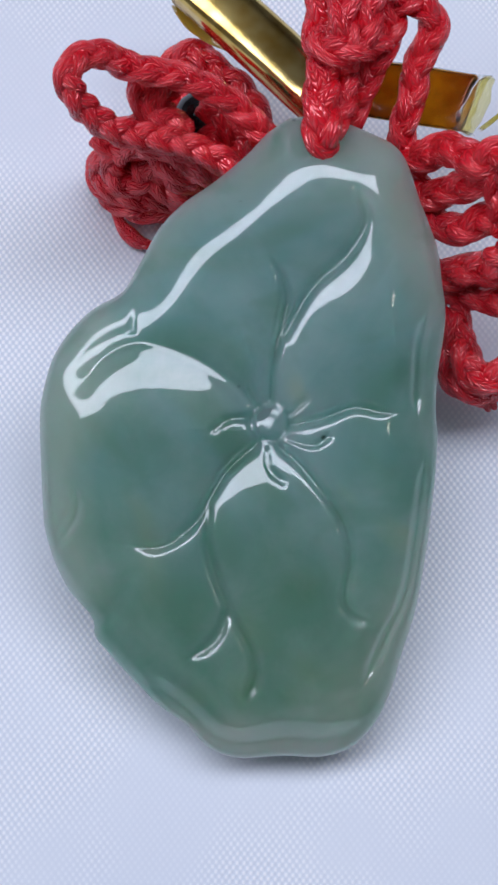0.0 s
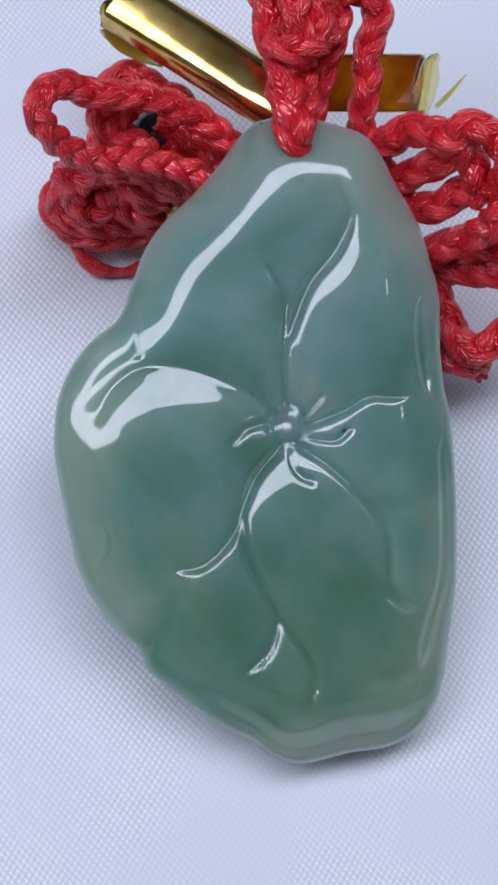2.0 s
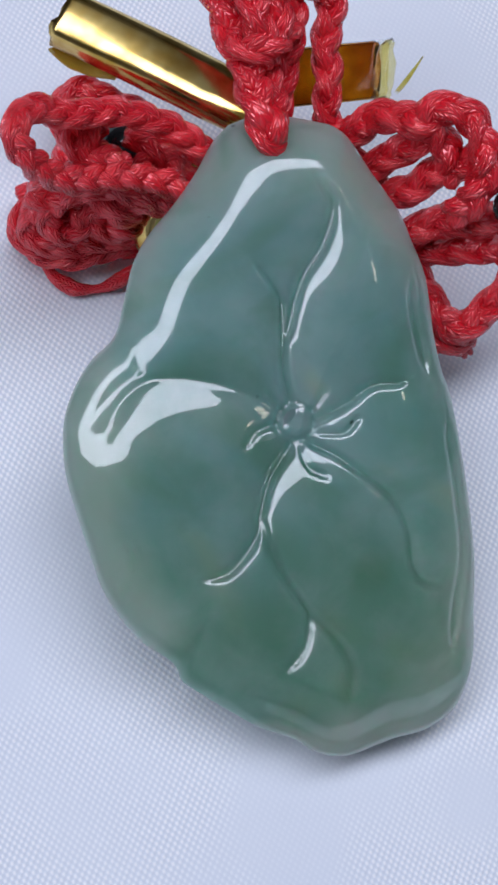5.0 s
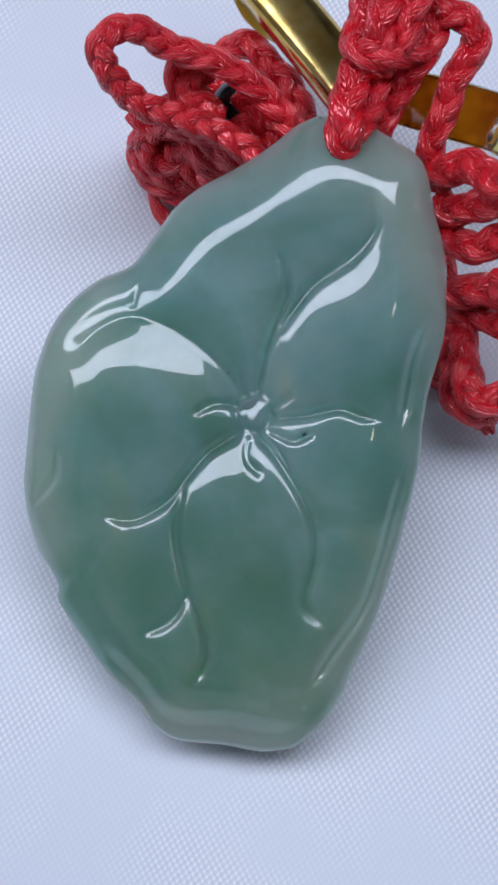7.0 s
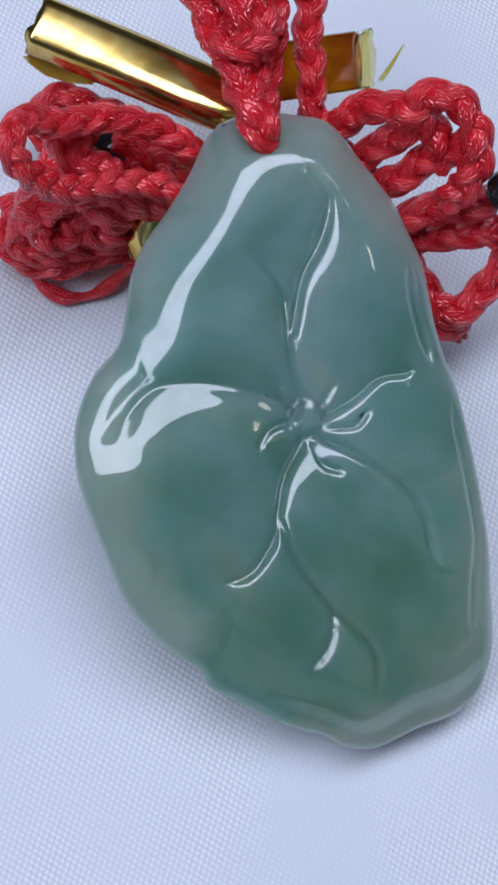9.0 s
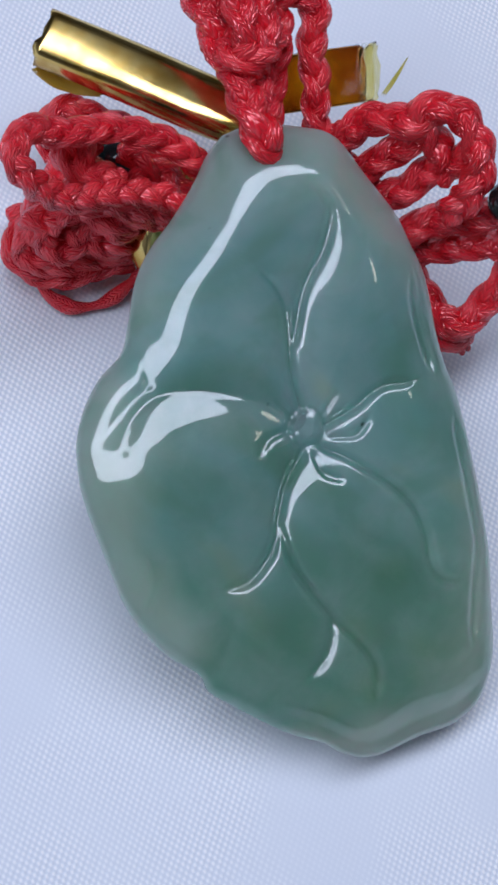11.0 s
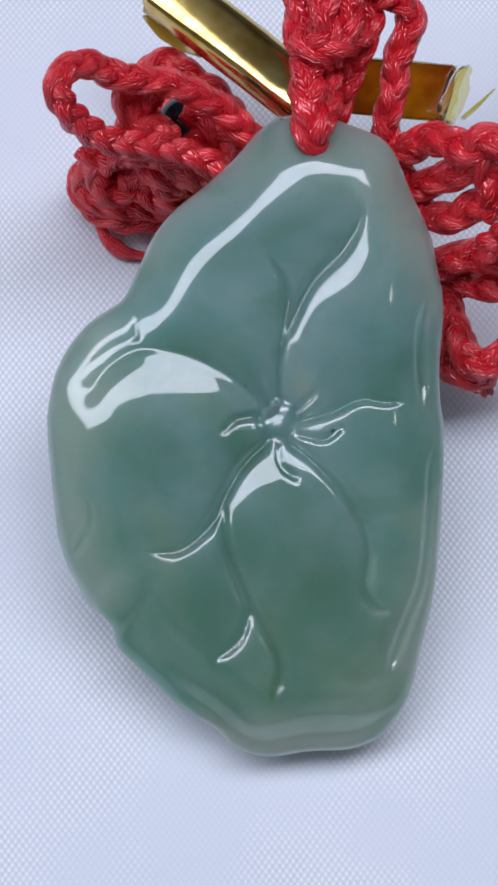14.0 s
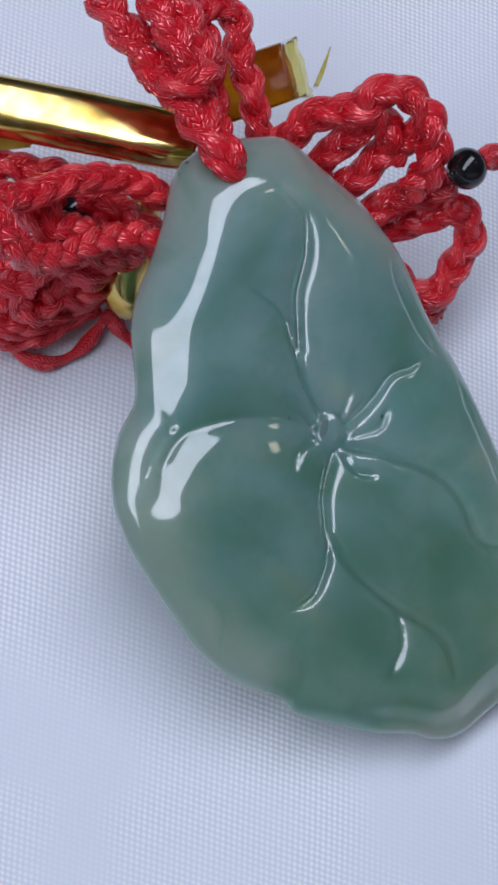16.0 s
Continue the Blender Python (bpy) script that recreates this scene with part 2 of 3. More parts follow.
def tube(line, radius, sides, verts, faces, closed=True):
    """Adds a round tube along a line to lists of verts and faces."""
    _, n, b = frames(line)
    start = len(verts)
    radius = np.broadcast_to(radius, len(line))
    turn = np.arange(sides) * 2 * np.pi / sides
    ring = line[:, None] + radius[:, None, None] * (np.cos(turn)[None, :, None] * n[:, None] + np.sin(turn)[None, :, None] * b[:, None])
    verts.extend(ring.reshape(-1, 3))
    for i in range(len(line) - 1):
        for k in range(sides):
            a, c = start + i * sides, (k + 1) % sides
            faces.append((a + k, a + c, a + sides + c, a + sides + k))
    if closed:
        faces.append(tuple(start + k for k in reversed(range(sides))))
        faces.append(tuple(start + (len(line) - 1) * sides + k for k in range(sides)))


def woven_strand(core, at, radius, start, name, material, sides=16):
    """One plaited cord, with coordinates round and along it for its fine threads. Centimetres."""
    _, n, b = frames(core)
    turn = np.arange(sides) * 2 * np.pi / sides
    size = radius[:, None] * (1 + 0.05 * np.sin(5 * turn[None] + 2 * np.pi * at[:, None] / 0.21 + start))
    size[0] *= 0.55
    size[-1] *= 0.55
    ring = core[:, None] + size[:, :, None] * (np.cos(turn)[None, :, None] * n[:, None] + np.sin(turn)[None, :, None] * b[:, None])
    rows = len(core)
    a = np.arange((rows - 1) * sides).reshape(rows - 1, sides)
    c = np.roll(a, -1, axis=1)
    faces = np.stack([a, c, c + sides, a + sides], -1).reshape(-1, 4).tolist()
    faces.append(list(range(sides))[::-1])
    faces.append([(rows - 1) * sides + k for k in range(sides)])
    me = mesh_of(name, spots(ring.reshape(-1, 3)), faces, material)
    low, high = np.broadcast_to(at[:-1, None], a.shape), np.broadcast_to(at[1:, None], a.shape)
    left = np.broadcast_to(np.arange(sides)[None] / sides, a.shape)
    right = left + 1 / sides
    uv = np.stack([left, low, right, low, right, high, left, high], -1).ravel()
    me.uv_layers.new(name="threads").data.foreach_set("uv", np.r_[uv, np.zeros(4 * sides)])
    return me


def braid(points, material, name="strand", pitch=0.84, wide=0.092, thick=0.058, radius=0.078, phase=0.0, strands=3, size=1.0):
    """The strands of a flat plaited cord, one mesh each, its broad side upwards. Centimetres."""
    line, at = spline(points, 0.022)
    line = line + (0.030 if strands > 1 else 0.0) * np.array([noise.noise_vector((a * 1.7, phase * 9.1, 2.0)) for a in at])
    wide, thick, radius, pitch = wide * size, thick * size, radius * size, pitch * size
    tangent = np.gradient(line, axis=0)
    across = np.cross(tangent, (0.12, 0.05, 1.0))
    across /= np.linalg.norm(across, axis=1)[:, None] + 1e-9
    upward = np.cross(across, tangent)
    upward /= np.linalg.norm(upward, axis=1)[:, None] + 1e-9
    made = []
    for s in range(strands):
        angle = phase + 2 * np.pi * s / strands + 2 * np.pi * at / pitch + 0.35 * np.sin(at * 2.3 + phase)
        swell = 1 + 0.26 * np.cos(2 * angle) + 0.08 * np.sin(at * 5.1 + phase * 3 + s)
        core = line + (wide * np.sin(angle))[:, None] * across + (thick * np.sin(2 * angle))[:, None] * upward
        made.append(woven_strand(core, at, radius * swell, s + phase, name, material))
    return made


def ball(name, centre, radius, squash, material, hole=0.16):
    """A turned bead with a small flat round its bore. Centimetres."""
    profile = [(math.sin(a), math.cos(a)) for a in np.linspace(hole, math.pi - hole, 15)]
    verts, faces, sides = [], [], 28
    for r, h in profile:
        for k in range(sides):
            a = 2 * math.pi * k / sides
            verts.append((centre[0] + radius * squash * h, centre[1] + radius * r * math.cos(a), centre[2] + radius * r * math.sin(a)))
    for i in range(len(profile) - 1):
        for k in range(sides):
            c = (k + 1) % sides
            faces.append((i * sides + k, i * sides + c, (i + 1) * sides + c, (i + 1) * sides + k))
    faces.append(tuple(range(sides)))
    faces.append(tuple((len(profile) - 1) * sides + k for k in reversed(range(sides))))
    return mesh_of(name, spots(verts), faces, material)


def slab(name, low, high, material, label, category):
    bm = bmesh.new()
    bmesh.ops.create_cube(bm, size=1)
    for v in bm.verts:
        v.co = Vector([low[n] + (v.co[n] + 0.5) * (high[n] - low[n]) for n in range(3)])
    bmesh.ops.bevel(bm, geom=bm.edges[:], offset=0.004, segments=1, affect="EDGES")
    me = bpy.data.meshes.new(name)
    bm.to_mesh(me)
    bm.free()
    me.materials.append(material)
    return tagged(new(name, me), label=label, category=category, kind="structure")


# ---- the room ----
slab("floor", (-2.3, -2.3, -0.11), (2.3, 2.3, -0.0050), BOARD, "plain board under the white cloth", "floor")
slab("ceiling", (-2.3, -2.3, 1.6), (2.3, 2.3, 1.7), PLASTER, "plain painted ceiling", "ceiling")
slab("wall_north", (-2.4, 2.3, -0.11), (2.4, 2.4, 1.7), PLASTER, "plain painted wall", "wall")
slab("wall_south", (-2.4, -2.4, -0.11), (2.4, -2.3, 1.7), PLASTER, "plain painted wall", "wall")
slab("wall_east", (2.3, -2.3, -0.11), (2.4, 2.3, 1.7), PLASTER, "plain painted wall", "wall")
slab("wall_west", (-2.4, -2.3, -0.11), (-2.3, 2.3, 1.7), PLASTER, "plain painted wall", "wall")


def cloth_height(x, y):
    """Soft low folds of the cloth, in metres; level under the jade."""
    r = math.hypot(x - 0.0, y + 0.015)
    calm = min(1.0, max(0.0, (r - 0.012) / 0.05))
    n = noise.noise((x * 16 + 3, y * 16, 0.3)) * 0.0026 + noise.noise((x * 44, y * 30 + 7, 0.8)) * 0.0009
    return n * calm - 0.0010 * calm


def build_cloth():
    cells = 150
    edge = [math.copysign(abs(u) ** 1.7, u) * 0.55 for u in np.linspace(-1, 1, cells + 1)]
    verts = [(x, y, cloth_height(x, y)) for y in edge for x in edge]
    row = cells + 1
    faces = [(j * row + i, j * row + i + 1, (j + 1) * row + i + 1, (j + 1) * row + i) for j in range(cells) for i in range(cells)]
    ob = new("cloth", mesh_of("cloth", verts, faces, CLOTH))
    thick = ob.modifiers.new("thickness", "SOLIDIFY")
    thick.thickness, thick.offset = 0.0012, -1
    return tagged(ob, label="white finely woven cloth spread under the jade pendant", category="cloth")


build_cloth()

# ---- the jade pendant ----
OUTLINE = [
    (-0.28, 2.44), (-0.05, 2.5), (0.18, 2.48), (0.4, 2.43), (0.57, 2.38), (0.7, 2.27), (0.86, 1.99), (1.07, 1.64),
    (1.16, 1.37), (1.23, 1.15), (1.255, 0.9), (1.265, 0.62), (1.305, 0.33), (1.36, 0.11), (1.41, -0.36), (1.435, -0.82),
    (1.435, -1.27), (1.39, -1.65), (1.36, -1.95), (1.29, -2.2), (1.16, -2.42), (1.01, -2.525), (0.85, -2.585), (0.62, -2.615),
    (0.42, -2.665), (0.25, -2.705), (0.08, -2.695), (-0.08, -2.625), (-0.2, -2.525), (-0.48, -2.395), (-0.8, -2.17), (-0.97, -2.04),
    (-1.085, -1.94), (-1.11, -1.83), (-1.195, -1.74), (-1.36, -1.61), (-1.53, -1.38), (-1.645, -1.14), (-1.69, -0.97), (-1.77, -0.62),
    (-1.835, -0.3), (-1.85, -0.1), (-1.82, 0.2), (-1.71, 0.46), (-1.56, 0.66), (-1.36, 0.83), (-1.265, 1.07), (-1.16, 1.38),
    (-1.01, 1.61), (-0.79, 1.83), (-0.57, 2.09), (-0.43, 2.3),
]
# Carved veins: depth of the cut, depth of the hollow beside it, how far that lies off, and the course.
VEINS = [
    (0.20, 1.0, 0.07, [(-0.12, 0.10), (-0.38, 0.28), (-0.70, 0.40), (-1.00, 0.45), (-1.22, 0.41), (-1.40, 0.27), (-1.52, 0.08)]),
    (0.6, 0.3, 0.0, [(-1.22, 0.53), (-1.24, 0.74), (-1.30, 0.85)]),
    (0.16, 0.0, 0.0, [(-1.22, 0.53), (-1.43, 0.39), (-1.70, 0.10)]),
    (1.0, 1.0, 0.0, [(-0.03, 0.19), (-0.06, 0.48), (-0.04, 0.79), (-0.03, 0.97)]),
    (0.8, 0.4, 0.0, [(-0.03, 0.97), (-0.11, 1.15), (-0.20, 1.25), (-0.32, 1.42)]),
    (1.0, 1.0, 0.0, [(-0.01, 0.71), (0.14, 1.11), (0.36, 1.41), (0.46, 1.70), (0.36, 1.92), (0.31, 2.12)]),
    (1.0, 1.0, 0.0, [(0.17, 0.01), (0.42, 0.11), (0.65, 0.24), (0.88, 0.24), (1.14, 0.29)]),
    (1.0, 1.0, 0.0, [(0.11, -0.17), (0.34, -0.32), (0.71, -0.66), (0.83, -0.95), (0.85, -1.26), (0.97, -1.39), (1.20, -1.41), (1.30, -1.39)]),
    (1.0, 1.0, 0.0, [(-0.07, -0.19), (-0.25, -0.42), (-0.36, -0.69), (-0.39, -0.82)]),
    (1.0, 1.0, 0.0, [(-0.39, -0.82), (-0.50, -0.98), (-0.70, -1.14), (-1.06, -1.17)]),
    (0.9, 0.85, 0.0, [(-0.36, -0.75), (-0.29, -1.09), (-0.05, -1.52), (0.10, -1.70), (0.22, -1.88), (0.25, -2.06), (0.18, -2.42)]),
    (1.0, 0.85, 0.0, [(-0.05, -1.52), (-0.12, -1.79), (-0.36, -2.02), (-0.46, -2.07)]),
]
# Shallow folds just inside the edge.
FOLDS = [
    (1.0, [(1.10, 1.22), (1.07, 0.85), (1.11, 0.50), (1.18, 0.15)]),
    (1.0, [(1.27, 0.04), (1.31, -0.45), (1.33, -0.95), (1.32, -1.20), (1.22, -1.55), (1.09, -2.05)]),
    (0.8, [(-1.58, -0.72), (-1.43, -0.83), (-1.40, -1.01), (-1.50, -1.25), (-1.46, -1.42)]),
]
HOOKS = [
    [(0.18, -0.10), (0.38, -0.12), (0.48, -0.03)], [(0.02, -0.21), (0.06, -0.37), (0.18, -0.44)],
    [(-0.16, 0.01), (-0.33, -0.04), (-0.42, -0.14)], [(0.15, 0.10), (0.25, 0.22)], [(-0.10, 0.10), (-0.19, 0.23)],
]
LIP = ([-0.9, -0.50, -0.24, 0.02, 0.21, 0.54, 0.91, 1.19, 1.5], [-1.98, -2.12, -2.24, -2.42, -2.42, -2.28, -2.24, -2.14, -1.9])


def away(xy, line, more=None):
    """The distance of each place from a line of points, lengthened where the line runs out."""
    best = np.full(len(xy), 9.0)
    for n, (a, b) in enumerate(zip(line[:-1], line[1:])):
        along = b - a
        u = np.clip(((xy - a) @ along) / (along @ along + 1e-12), 0, 1)
        off = xy - a - u[:, None] * along
        d = np.sqrt((off * off).sum(1))
        best = np.minimum(best, d if more is None else d + more[n] + u * (more[n + 1] - more[n]))
    return best


def smooth_step(x):
    x = np.clip(x, 0, 1)
    return x * x * (3 - 2 * x)


def build_pendant():
    around, rings = 440, 110
    edge, _ = spline(OUTLINE + OUTLINE[:1], 0.05)
    angle = np.unwrap(np.arctan2(edge[:, 1] + 0.1, edge[:, 0] + 0.05))
    if angle[-1] < angle[0]:
        angle, edge = angle[::-1], edge[::-1]
    wanted = angle[0] + np.arange(around) * 2 * np.pi / around
    reach = np.interp(wanted, angle, np.hypot(edge[:, 0] + 0.05, edge[:, 1] + 0.1))
    share = 1 - (1 - np.linspace(0, 1, rings + 1)[1:]) ** 1.6
    ways = np.stack([np.cos(wanted), np.sin(wanted)], 1)
    xy = (share[:, None, None] * (reach[:, None] * ways)[None]).reshape(-1, 2) + (-0.05, -0.1)
    xy = np.vstack([xy, [[-0.05, -0.1]]])
    inset = away(xy, edge)
    inset[(rings - 1) * around : rings * around] = 0
    plane = 0.53 + 0.09 * xy[:, 1]
    # the rounded body
    slope = 0.235 - 0.56 * inset
    top = 0.235 - 0.032 * np.logaddexp(0, slope / 0.032)
    even = top[:-1].reshape(rings, around)
    for _ in range(4):
        even = sum(np.roll(even, k, axis=1) for k in range(-4, 5)) / 9
    top = np.r_[even.ravel(), top[-1]]
    top += 0.055 * np.sqrt(1 - (1 - np.clip(inset / 0.13, 0, 1)) ** 2) + 0.055 * smooth_step(inset / 1.3)
    low = -0.27 * np.sqrt(1 - (1 - np.clip(inset / 0.30, 0, 1)) ** 2.2)
    # petals swell between the veins, which are cut as narrow grooves
    dip, cut = np.zeros(len(xy)), np.zeros(len(xy))
    for depth, hollow, off, points in VEINS:
        line, at = spline(points, 0.03)
        others = np.vstack([q for *_, q in VEINS if q is not points])
        free = np.hypot(*(others - points[-1]).T).min() > 0.08
        d = away(xy, line, 0.09 * smooth_step(1 - (at[-1] - at) / 0.35) if free else None)
        dip = np.maximum(dip, hollow**1.6 * np.exp(-0.04 * np.logaddexp(0, (d - off) / 0.04) / 0.22) if off else hollow**1.6 * np.exp(-d / 0.22))
        cut = np.maximum(cut, depth * np.exp(-((d / 0.038) ** 2)))
    for depth, points in FOLDS:
        line, at = spline(points, 0.03)
        d = away(xy, line, 0.09 * smooth_step(1 - np.minimum(at, at[-1] - at) / 0.30))
        cut = np.maximum(cut, depth * np.exp(-((d / 0.045) ** 2)))
    near_crease = smooth_step((-0.85 - xy[:, 0]) / 0.35) * smooth_step((xy[:, 1] + 0.30) / 0.4)
    fade = smooth_step((inset - 0.20 + 0.12 * near_crease) / (0.45 - 0.10 * near_crease))
    full = smooth_step((0.55 - xy[:, 0] + 0.5 * np.maximum(xy[:, 1], 0)) / 0.6) * smooth_step((xy[:, 1] + 1.2) / 0.8)
    top -= fade * (0.028 + 0.057 * full) * dip * smooth_step((2.05 - xy[:, 1]) / 0.5)
    for points in HOOKS:
        cut = np.maximum(cut, 0.6 * np.exp(-((away(xy, spline(points, 0.05)[0]) / 0.032) ** 2)))
    top -= 0.043 * cut * smooth_step(inset / 0.12)
    # the seed in the middle of the leaf
    r = np.hypot(xy[:, 0], xy[:, 1] - 0.01)
    top += 0.006 * np.exp(-((r / 0.11) ** 4)) - 0.036 * np.exp(-(((r - 0.150) / 0.026) ** 2)) - 0.05 * np.exp(-((r / 0.45) ** 2))
    # the turned-down lower lip
    lip = np.interp(xy[:, 0], *LIP)
    top -= 0.040 * smooth_step((lip - xy[:, 1]) / 0.20) * smooth_step(inset / 0.14) * smooth_step((xy[:, 0] + 0.75) / 0.5)
    # the bore for the cord, and slow unevenness of hand polishing
    top -= 0.05 * np.exp(-((np.hypot(xy[:, 0] - 0.06, xy[:, 1] - 2.24) / 0.050) ** 2))
    rough = np.array([noise.noise((x * 1.1, y * 1.1, 4.0)) for x, y in xy])
    top += 0.014 * rough * fade
    count = len(xy)
    verts = np.vstack([np.c_[xy, plane + top], np.c_[xy[: (rings - 1) * around], (plane + low)[: (rings - 1) * around]], [[-0.05, -0.1, plane[-1] + low[-1]]]])
    faces = []
    for j in range(rings - 1):
        for k in range(around):
            c = (k + 1) % around
            a, b = j * around, (j + 1) * around
            faces.append((a + k, b + k, b + c, a + c))
            under_b = b if j + 1 == rings - 1 else count + b
            faces.append((count + a + c, under_b + c, under_b + k, count + a + k))
    last = len(verts) - 1
    for k in range(around):
        c = (k + 1) % around
        faces.append((count - 1, k, c))
        faces.append((last, count + c, count + k))
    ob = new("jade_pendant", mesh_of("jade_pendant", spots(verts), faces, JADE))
    seed = []
    for k in range(9):
        ring = 0.105 * math.sin(k / 8 * math.pi / 2)
        seed.append([(ring * math.cos(a), 0.01 + ring * math.sin(a), 0.764 + 0.14 * ring * math.sin(a) + 0.003 * math.cos(k / 8 * math.pi / 2)) for a in np.linspace(0, 2 * np.pi, 33)[:-1]])
    seed.append([(x, y, 0.70) for x, y, _ in seed[-1]])
    seed = np.array(seed).reshape(-1, 3)
    skin = [(j * 32 + k, (j + 1) * 32 + k, (j + 1) * 32 + (k + 1) % 32, j * 32 + (k + 1) % 32) for j in range(9) for k in range(32)]
    part("flower_centre", mesh_of("flower_centre", spots(seed), skin, JADE), ob, "small round raised centre of the carved leaf")
    return tagged(ob, label="polished grey-green jade pendant carved as a veined leaf", category="pendant")


build_pendant()

